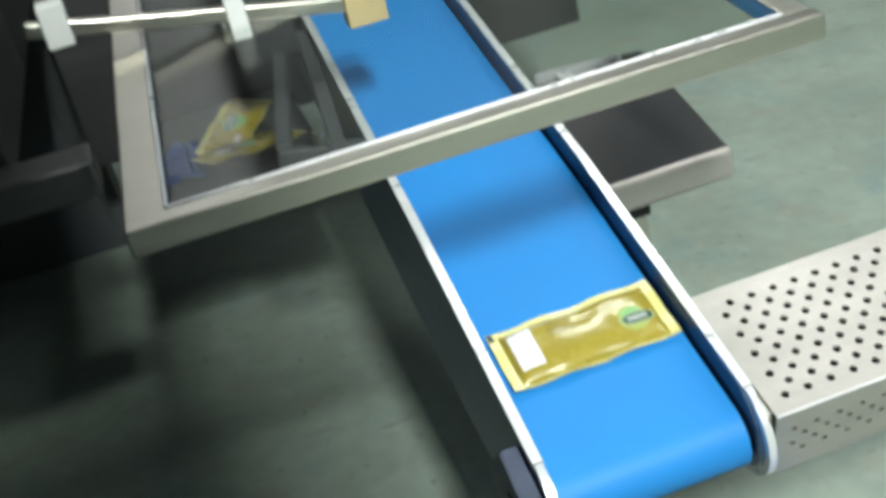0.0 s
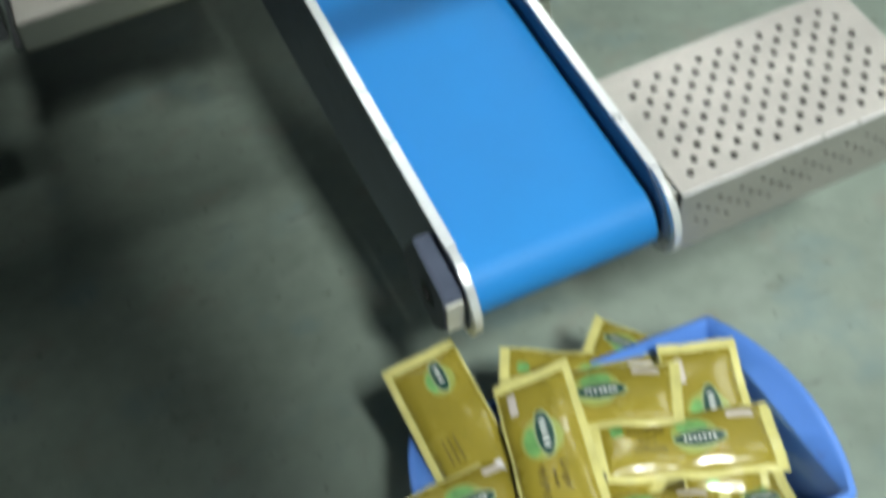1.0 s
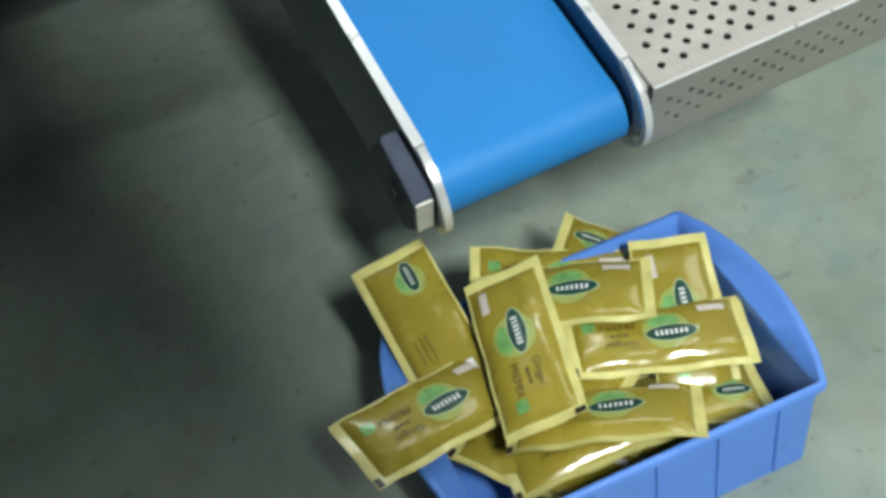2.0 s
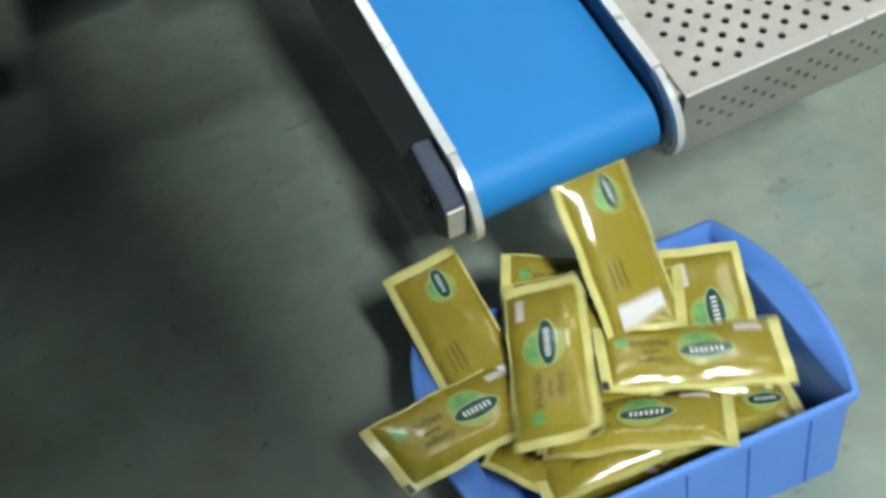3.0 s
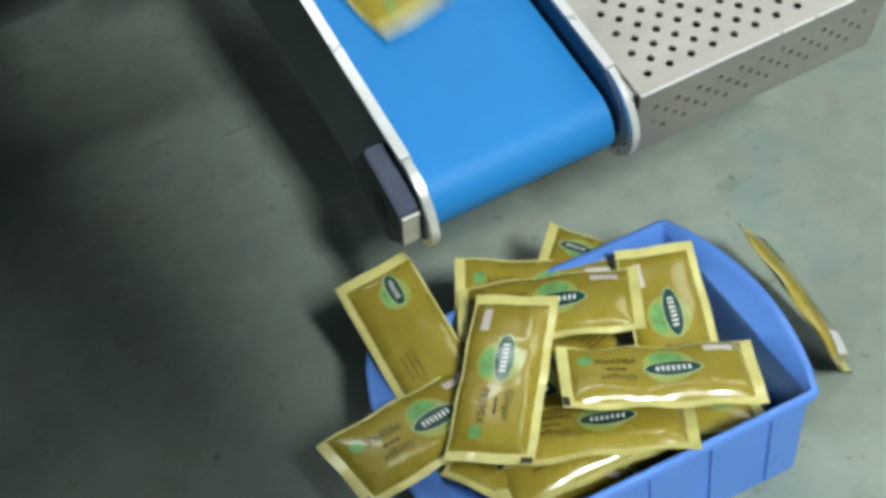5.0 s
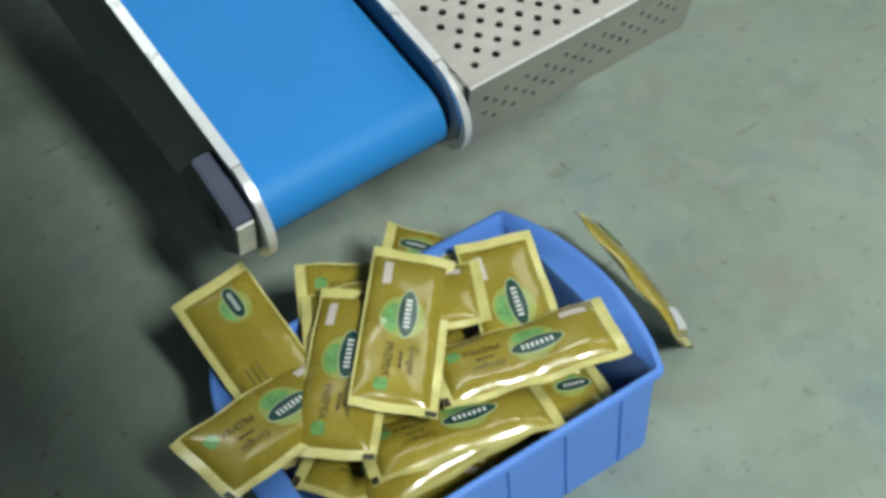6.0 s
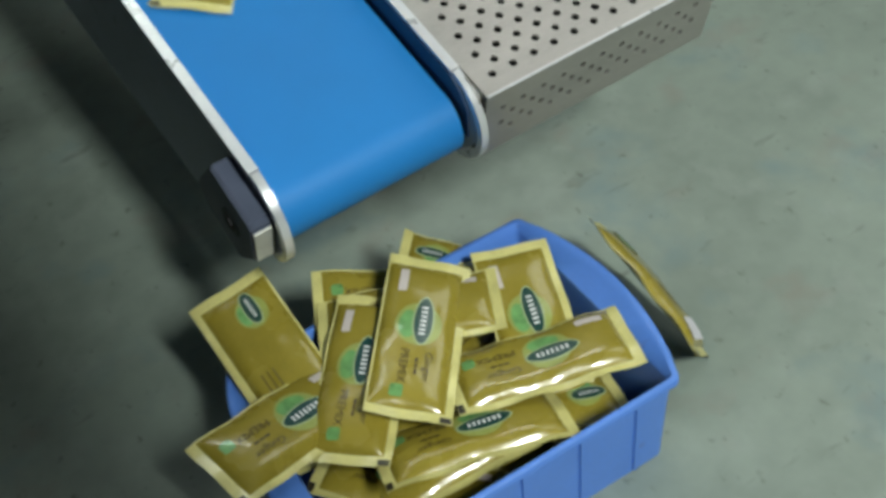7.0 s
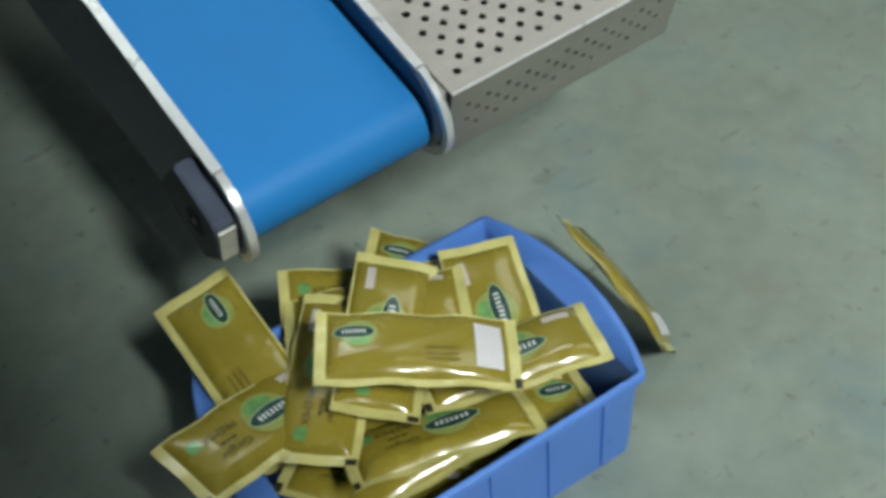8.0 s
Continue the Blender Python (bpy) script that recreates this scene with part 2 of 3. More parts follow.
def build_conveyor():
    root = new("conveyor")
    root.matrix_world = CONV
    tagged(root, "small stainless belt conveyor with a smooth blue belt sloping down", "conveyor")
    r, cn = 0.033, -0.063
    # belt loop: top run, nose, underside
    loop = [lane(REAR, -0.030), lane(KNEE + 0.02, -0.030), lane(KNEE - 0.02, -0.030), (0.16, -0.030), (0.0, -0.030)]
    for i in range(1, 24):
        a = radians(90 + 180 * i / 24)
        loop.append((r * math.cos(a), cn + r * math.sin(a)))
    loop += [(0.0, cn - r), (KNEE, cn - r), lane(REAR, cn - r)]
    part("belt", extrude_profile(loop, 0.003, BELT_W - 0.006), BELT, root, "smooth bright blue belt", True)
    for side, (x0, x1) in enumerate(((-0.005, 0.0), (BELT_W, BELT_W + 0.005))):
        prof = [lane(REAR, -0.004), lane(KNEE, -0.004), (0.004, -0.004)]
        for i in range(1, 14):
            a = radians(90 + 180 * i / 14)
            prof.append((0.004 + 0.046 * math.cos(a), -0.050 + 0.046 * math.sin(a)))
        prof += [(0.030, -0.112), (0.060, -0.165), (0.110, -0.190), (KNEE, -0.222), lane(REAR, -0.230)]
        part("side_plate", extrude_profile(prof, x0, x1), PLATE, root, "dull grey metal side plate")
        # turned-over top edge and the bright rim round the nose
        e0, e1 = (-0.0088, 0.0012) if side == 0 else (BELT_W - 0.0012, BELT_W + 0.0082)
        top = [lane(REAR, 0.0), lane(KNEE, 0.0), (0.0, 0.0), (0.0, -0.0035), lane(KNEE, -0.0035), lane(REAR, -0.0035)]
        part("rail_edge", extrude_profile(top, e0, e1), EDGE, root, "bright worn metal rail edge")
        out, inn = [], []
        for i in range(0, 16):
            a = radians(92 + 176 * i / 15)
            out.append((0.0 + 0.053 * math.cos(a), -0.053 + 0.053 * math.sin(a)))
            inn.append((0.0 + 0.045 * math.cos(a), -0.053 + 0.045 * math.sin(a)))
        part("nose_rim", extrude_profile(out + inn[::-1], e0 + 0.001, e1 - 0.001), EDGE, root, "bright rounded metal end rim", True)
    # Thin navy strip: shade and belt reflection put on the right plate as colour.
    part("plate_shade_strip", extrude_profile([lane(REAR, -0.006), lane(KNEE, -0.006), (0.0, -0.006), (-0.016, -0.012), (-0.030, -0.026), (-0.034, -0.060), (KNEE, -0.060), lane(REAR, -0.060)], BELT_W - 0.0022, BELT_W - 0.0004), NAVY, root, "dark blue strip for the plate's shade and belt reflection")
    # bearing block on the outer face: chamfered slab, adjuster in a disc of hole shade, bright end plate
    prof = [(0.039, -0.021), (-0.024, -0.031), (-0.030, -0.038), (-0.027, -0.088), (0.006, -0.128), (0.062, -0.120), (0.080, -0.090)]
    bb = extrude_profile(prof, -0.027, -0.0055)
    bmesh.ops.bevel(bb, geom=bb.edges[:], offset=0.0022, segments=2, affect="EDGES")
    blk = part("bearing_block", bb, BLOCK, root, "grey cast bearing block at the belt end")
    # Flat disc on the face; its dark colour is the hole's shade.
    hole = part("adjuster_hole_shade", add_cylinder(bmesh.new(), (-0.0272, 0.014, -0.076), (1, 0, 0), 0.015, 0.0012), SHADE, blk, "dark disc that stands for the shaded adjuster hole")
    part("adjuster_screw", add_cylinder(bmesh.new(), (-0.0278, 0.014, -0.076), (1, 0, 0), 0.0075, 0.004, 6), DARK, hole, "black hexagonal adjuster screw")
    part("end_plate", extrude_profile([(-0.0302, -0.040), (-0.0318, -0.041), (-0.0288, -0.0865), (-0.0270, -0.0860)], -0.0255, -0.0085), BARE, blk, "bright bare metal end plate")
    part("end_roller", add_cylinder(bmesh.new(), (BELT_W / 2, 0.0, cn), (1, 0, 0), 0.030, BELT_W - 0.010), DARK, root, "dark roller inside the belt nose")
    p = lane(0.98, -0.05)
    gm = part("gear_motor", box((-0.105, p[0] - 0.06, p[1] - 0.055), (-0.0055, p[0] + 0.06, p[1] + 0.055), 0.012), SHADE, root, "dark cast gear motor")
    part("shaft_cap", add_cylinder(bmesh.new(), (-0.106, p[0], p[1]), (1, 0, 0), 0.03, 0.014), STEEL, gm, "bright round shaft cap")
    # stand
    for x in (-0.02, BELT_W + 0.02):
        p = lane(1.6, -0.1)
        z = (CONV @ Vector((x, p[0], p[1])))
        leg = part("leg", box((-0.02, -0.02, -z.z), (0.02, 0.02, 0.02), 0.003), STEEL, root, "square stainless leg")
        leg.matrix_parent_inverse = CONV.inverted()
        leg.matrix_basis = Matrix.Translation(z)
    return root


def add_perforated(bm, origin, eu, ev, nu, nv, du, dv, rad, en, thick, keep):
    """Sheet of cells, every second one with a round hole."""
    cache = {}

    def vert(co):
        k = (round(co.x, 6), round(co.y, 6), round(co.z, 6))
        if k not in cache:
            cache[k] = bm.verts.new(co)
        return cache[k]

    for i in range(nu):
        for j in range(nv):
            o = origin + eu * (i * du) + ev * (j * dv)
            c = [o, o + eu * du, o + eu * du + ev * dv, o + ev * dv]
            if (i + j) % 2 or not keep(i, j):
                bm.faces.new([vert(p) for p in c])
                continue
            mid = o + eu * du / 2 + ev * dv / 2
            ring = [mid + eu * (rad * math.cos(radians(a))) + ev * (rad * math.sin(radians(a))) for a in range(-135, 225, 30)]
            rv = [bm.verts.new(p) for p in ring]
            lo = [bm.verts.new(p - en * thick) for p in ring]
            cv = [vert(p) for p in c]
            for q in range(4):
                bm.faces.new((cv[q], cv[(q + 1) % 4], rv[(3 * q + 3) % 12], rv[3 * q + 2], rv[3 * q + 1], rv[3 * q]))
            for q in range(12):
                bm.faces.new((rv[q], rv[(q + 1) % 12], lo[(q + 1) % 12], lo[q]))


def build_guard():
    root = new("motor_guard")
    root.matrix_world = CONV
    tagged(root, "perforated stainless sheet guard box beside the belt", "machine guard")
    x0, x1, v0, v1, n1, n0 = BELT_W + 0.0097, 0.4815, -0.0410, 0.1172, -0.003, -0.090
    ex, ev, en = Vector((1, 0, 0)), Vector((0, 1, 0)), Vector((0, 0, 1))
    du, dv, xa = 0.01155, 0.01318, x0 + 0.0026
    nu, nv = 23, 12
    bm = bmesh.new()
    add_perforated(bm, Vector((xa, v0, n1)), ex, ev, nu, nv, du, dv, 0.0039, en, 0.002,
                   lambda i, j: 1 <= i <= nu - 2 and 1 <= j <= nv - 2)
    for a, b in ((x0, xa), (xa + nu * du, x1)):
        bm.faces.new([bm.verts.new((x, v, n1)) for x, v in ((a, v0), (b, v0), (b, v1), (a, v1))])
    part("top_sheet", bm, GUARD, root, "stainless top sheet with rows of round holes")
    bm = bmesh.new()
    nf, dn = 8, (n1 - n0) / 8
    add_perforated(bm, Vector((xa, v0, n0)), ex, en, nu, nf, du, dn, 0.0033, -ev, 0.002,
                   lambda i, j: 1 <= i <= nu - 2 and 2 <= j <= nf - 3)
    for a, b in ((x0, xa), (xa + nu * du, x1)):
        bm.faces.new([bm.verts.new((x, v0, n)) for x, n in ((a, n0), (b, n0), (b, n1), (a, n1))])
    part("front_sheet", bm, GUARD, root, "stainless front sheet with rows of round holes")
    part("end_sheet", box((x1, v0 + 0.001, n0), (x1 + 0.002, v1, n1)), GUARD, root)
    part("back_sheet", box((x0, v1, n0), (x1, v1 + 0.002, n1)), GUARD, root)
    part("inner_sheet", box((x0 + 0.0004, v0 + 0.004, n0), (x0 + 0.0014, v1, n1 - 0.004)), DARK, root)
    # Dark box added so the holes look shaded inside.
    part("hole_shade_box", box((x0 + 0.004, v0 + 0.012, n0 + 0.002), (x1 - 0.002, v1 - 0.004, n1 - 0.012)), DARK, root, "added dark box that stands for shade behind the holes")
    part("folded_edge", box((x0, v0 - 0.0012, n1 - 0.001), (x1, v0 + 0.0012, n1 + 0.0008), 0.0005), EDGE, root, "bright folded front edge")
    # latch between rail and guard
    part("latch", box((BELT_W + 0.0056, -0.036, -0.018), (BELT_W + 0.0078, 0.010, -0.0012), 0.0006), STEEL, root, "small bright latch strip")
    # Dark strip put in for the shaded gap between rail and guard.
    part("latch_gap", box((BELT_W + 0.0080, -0.0395, -0.034), (BELT_W + 0.0095, 0.012, -0.0045), 0.0004), DARK, root, "dark strip that stands for the gap's shade")
    return root


build_conveyor()
build_guard()


# ---- machine over the rear of the belt ----
def tube(bm, a, b, w, h):
    """Square tube from a to b."""
    a, b = Vector(a), Vector(b)
    d = b - a
    q = d.to_track_quat("Y", "Z").to_matrix().to_4x4()
    return add_box(bm, (-w / 2, 0, -h / 2), (w / 2, d.length, h / 2), 0.002, Matrix.Translation(a) @ q)


def build_machine():
    lid = tagged(new("guard_lid"), "stainless tube frame with a clear acrylic pane", "machine lid")
    fl, fr, bl, br = (-0.257, 0.092, 0.607), (0.335, 0.092, 0.607), (-0.222, 0.80, 0.66), (0.345, 0.80, 0.66)
    part("front_bar", tube(bmesh.new(), (fl[0] - 0.013, fl[1], fl[2]), (fr[0] + 0.013, fr[1], fr[2]), 0.024, 0.024), STEEL, lid, "brushed stainless front bar")
    part("side_bar", tube(bmesh.new(), (fl[0] + 0.004, fl[1] + 0.012, fl[2]), bl, 0.034, 0.022), STEEL, lid, "brushed stainless side bar")
    part("side_bar", tube(bmesh.new(), (fr[0], fr[1] + 0.012, fr[2]), br, 0.026, 0.022), STEEL, lid, "brushed stainless side bar")
    bm = bmesh.new()
    q = [Vector(p) for p in (fl, fr, br, bl)]
    lo = [bm.verts.new(p + Vector((0, 0, -0.002))) for p in q]
    hi = [bm.verts.new(p + Vector((0, 0, 0.002))) for p in q]
    bm.faces.new(hi)
    bm.faces.new(lo[::-1])
    for i in range(4):
        bm.faces.new((lo[i], lo[(i + 1) % 4], hi[(i + 1) % 4], hi[i]))
    for a, b in (((fl[0] + 0.021, fl[1] + 0.0135, fl[2] + 0.012), (fr[0] - 0.014, fr[1] + 0.0135, fr[2] + 0.012)),
                 ((fl[0] + 0.0225, fl[1] + 0.016, fl[2] + 0.0115), (bl[0] + 0.0185, bl[1], bl[2] + 0.0115))):
        part("glazing_bead", tube(bmesh.new(), a, b, 0.004, 0.004), EDGE, lid, "thin bright glazing bead")
    pane = part("pane", bm, ACRYLIC, lid, "clear scratched acrylic pane")
    pane.visible_shadow = False
    # side curtain of acrylic
    bm = bmesh.new()
    pts = [Vector(p) for p in ((-0.279, 0.15, 0.60), (-0.372, 0.76, 0.60), (-0.372, 0.76, 0.95), (-0.279, 0.15, 0.95))]
    a = [bm.verts.new(p) for p in pts]
    b = [bm.verts.new(p + Vector((-0.004, 0, 0))) for p in pts]
    bm.faces.new(a)
    bm.faces.new(b[::-1])
    for i in range(4):
        bm.faces.new((a[i], a[(i + 1) % 4], b[(i + 1) % 4], b[i]))
    side_bm = bm
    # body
    body = tagged(new("packing_machine"), "stainless packing machine body on legs over a dark shade box", "packing machine")
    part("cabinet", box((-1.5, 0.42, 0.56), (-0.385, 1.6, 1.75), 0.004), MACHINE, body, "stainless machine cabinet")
    # Out-of-view box, added to keep the main lamp off the cabinet front.
    part("cabinet_shade_box", box((-1.5, 0.02, 0.86), (-0.30, 0.4195, 1.75), 0.004), MACHINE, body, "unseen box added to shade the cabinet")
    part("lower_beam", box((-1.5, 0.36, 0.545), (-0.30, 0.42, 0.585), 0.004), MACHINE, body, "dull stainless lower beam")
    # Added dark box in place of the deep shade under the machine.
    part("base", box((-1.5, 1.46, 0.0), (-0.386, 1.6, 0.5595)), SHADE, body, "dark box that stands for shade under the machine")
    # Unseen upper part made tall to hold the rear lamp off the left floor.
    part("rear_housing", box((-0.385, 1.25, 0.25), (0.55, 1.6, 2.0), 0.004), MACHINE, body, "stainless rear housing, heightened unseen to shade the floor")
    # Dark tray, added to darken the view through the lid left of the belt.
    part("inner_tray", box((-0.33, 0.76, 0.29), (-0.02, 1.249, 0.30), 0.002), SHADE, body, "dark inner tray added under the lid")
    part("forming_head", box((-0.1, 0.95, 0.75), (0.3, 1.25, 1.6), 0.01), SHADE, body, "dark forming head")
    pn = part("side_pane", side_bm, ACRYLIC, body, "clear bluish acrylic side pane")
    pn.visible_shadow = False
    bm = bmesh.new()
    tube(bm, (-0.33, 0.50, 0.692), (0.02, 0.50, 0.622), 0.016, 0.016)
    part("cross_rod", bm, STEEL, body, "steel cross rod")
    part("clamp", box((-0.124, 0.485, 0.622), (-0.103, 0.515, 0.69), 0.002), WHITE, body, "pale clamp on the rod")
    part("clamp", box((-0.312, 0.485, 0.668), (-0.284, 0.515, 0.715), 0.002), WHITE, body, "pale clamp on the rod")
    part("stop_block", box((0.004, 0.485, 0.598), (0.05, 0.515, 0.65), 0.002), TAN, body, "tan plastic stop block")
    for a, b in (((-0.115, 0.50, 0.47), (-0.012, 0.50, 0.45)), ((-0.105, 0.50, 0.475), (-0.055, 0.80, 0.49)), ((-0.045, 0.47, 0.46), (-0.012, 0.84, 0.50))):
        part("linkage_arm", tube(bmesh.new(), a, b, 0.018, 0.020), SHADE, body, "dark oily linkage arm")
    part("pivot_bolt", add_cylinder(bmesh.new(), (-0.062, 0.50, 0.473), (0, 0, 1), 0.007, 0.03), STEEL, body, "bright pivot bolt")
    # crumpled cloth on the inner tray
    bm = bmesh.new()
    g = [[bm.verts.new((-0.272 + 0.006 * i, 0.930 + 0.010 * j, 0.304 + 0.030 * abs(noise.noise(Vector((i * 0.45, j * 0.38, 2.0)))) + 0.012 * math.sin(math.pi * i / 12) * math.sin(math.pi * j / 14)))
          for j in range(15)] for i in range(13)]
    for i in range(12):
        for j in range(14):
            bm.faces.new((g[i][j], g[i + 1][j], g[i + 1][j + 1], g[i][j + 1]))
    cl = part("cleaning_cloth", bm, CLOTH, None, smooth=True)
    md = cl.modifiers.new("thickness", "SOLIDIFY")
    md.thickness = 0.002
    tagged(cl, "crumpled dark blue cloth on the machine tray", "cloth")
    # side table, its far end a little wider
    tb = tagged(new("side_table"), "narrow stainless side table on a post beside the conveyor", "side table")
    bm = box((BELT_W + 0.0085, 0.3715, 0.362), (0.389, 0.74, 0.368), 0.001)
    for v in bm.verts:
        if v.co.x > 0.3:
            v.co.x += (v.co.y - 0.37) * 0.16
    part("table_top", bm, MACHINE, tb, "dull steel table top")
    lip = part("front_lip", box((BELT_W + 0.0085, 0.358, 0.331), (0.390, 0.3712, 0.3715), 0.0055), GUARD, tb, "bright folded front lip")
    part("lip_return", box((BELT_W + 0.012, 0.3716, 0.331), (0.384, 0.385, 0.334), 0.001), STEEL, lip, "folded return under the lip")
    part("post_collar", box((0.256, 0.392, 0.300), (0.292, 0.428, 0.3618), 0.003), DARK, tb, "black post collar")
    part("post", box((0.260, 0.396, 0.0), (0.288, 0.424, 0.2998), 0.002), STEEL, tb, "square stainless post")
    ft = tagged(new("guide_fitting"), "bent stainless guide fitting on the side table", "machine fitting")
    part("plate", box((0.255, 0.60, 0.3685), (0.345, 0.71, 0.384), 0.006), STEEL, ft)
    part("bent_arm", tube(bmesh.new(), (0.27, 0.69, 0.391), (0.36, 0.60, 0.42), 0.014, 0.014), EDGE, ft, "bright bent arm")
    part("knob", add_cylinder(bmesh.new(), (0.30, 0.65, 0.393), (0, 0, 1), 0.012, 0.018), EDGE, ft, "bright turned knob")


build_machine()


# ---- blue bin ----
def build_bin():
    ga = -2.66
    bx, by, rim, bw, bl = 0.2497, -0.0047, 0.1182, 0.3376, 0.2581
    # local frame: centre of the base; x across, y along
    m = pose(bx, by, 0, 0, 0, ga) @ Matrix.Translation((-bw / 2, -bl / 2, 0))
    root = tagged(new("storage_bin"), "open blue plastic bin full of golden sachets on the floor", "bin")
    root.matrix_world = m

    def loop(hx, hy, z, r, bow=0.0, seg=4, rise=0.0):
        """Rounded rectangle; the sides across x bow out, their middle rising a little."""
        pts = []
        for cx, cy, a0 in ((hx - r, hy - r, 0), (-hx + r, hy - r, 90), (-hx + r, -hy + r, 180), (hx - r, -hy + r, 270)):
            for i in range(seg):
                a = radians(a0 + 90 * i / (seg - 1))
                pts.append((cx + r * math.cos(a), cy + r * math.sin(a), z))
            nx, ny = {0: (-1, 0), 90: (0, -1), 180: (1, 0), 270: (0, 1)}[a0]
            for i in range(1, 12):
                w = i / 12
                lx, ly, k = hx - r, hy - r, math.sin(math.pi * w) ** 0.8
                if nx:
                    pts.append((-nx * lx * (1 - 2 * w), -nx * hy, z))
                else:
                    pts.append((ny * (hx + bow * k), -ny * ly * (1 - 2 * w), z + rise * k))
        return pts

    X, Y, tp = bw / 2, bl / 2, 0.010
    lip = 0.024
    rings = [loop(X - tp, Y - tp, 0.0, 0.010), loop(X - 0.007, Y - 0.005, rim - 0.030, 0.009), loop(X - 0.005, Y - 0.004, rim - 0.010, 0.008, lip - 0.004, rise=0.004),
             loop(X, Y, rim - 0.009, 0.008, lip, rise=0.004), loop(X, Y, rim - 0.001, 0.008, lip, rise=0.004), loop(X - 0.001, Y - 0.001, rim, 0.007, lip, rise=0.004),
             loop(X - 0.005, Y - 0.005, rim, 0.006, lip - 0.001, rise=0.004), loop(X - 0.006, Y - 0.006, rim - 0.002, 0.006, lip - 0.004, rise=0.003),
             loop(X - 0.008, Y - 0.0075, rim - 0.006, 0.006), loop(X - 0.0095, Y - 0.009, rim - 0.010, 0.006), loop(X - tp - 0.004, Y - tp - 0.004, 0.004, 0.008)]
    bm = bmesh.new()
    vs = [[bm.verts.new(p) for p in r] for r in rings]
    k = len(rings[0])
    for a, b in zip(vs, vs[1:]):
        for i in range(k):
            bm.faces.new((a[i], a[(i + 1) % k], b[(i + 1) % k], b[i]))
    bm.faces.new(vs[0][::-1])
    bm.faces.new(vs[-1])
    part("shell", bm, BIN, root, "blue plastic shell with a flared rim", True)

    def wall_x(y, z):
        return X - tp + 0.003 * z / (rim - 0.030)

    def wall_y(x, z):
        return Y - tp + 0.005 * z / (rim - 0.030)

    def rib(along, s, c):
        """Upright rib, on the wall across x (along 0) or y (along 1)."""
        bm = bmesh.new()
        rows = []
        for z in (0.004, 0.055, rim - (0.030 if along == 0 else 0.0105)):
            w = wall_x(c, z) if along == 0 else wall_y(c, z)
            row = []
            for d, t in ((-0.001, -0.0034), (0.0026, -0.0024), (0.0026, 0.0024), (-0.001, 0.0034)):
                q = (s * (w + d), c + t, z) if along == 0 else (c + t, s * (w + d), z)
                row.append(bm.verts.new(q))
            rows.append(row)
        for r0, r1 in zip(rows, rows[1:]):
            for i in range(4):
                bm.faces.new((r0[i], r0[(i + 1) % 4], r1[(i + 1) % 4], r1[i]))
        bm.faces.new(rows[0])
        bm.faces.new(rows[-1])
        bmesh.ops.recalc_face_normals(bm, faces=bm.faces[:])
        part("rib", bm, BIN, root)

    for s in (-1, 1):
        for i in range(-2, 3):
            rib(1, s, i * 0.061)
        for j in (-1.5, -0.5, 0.5, 1.5):
            rib(0, s, j * 0.055)
    return root


build_bin()

# ---- sachets ----
SL, SW, MARG, FOLD, END = 0.176, 0.0783, 0.0074, 0.0018, 0.0100


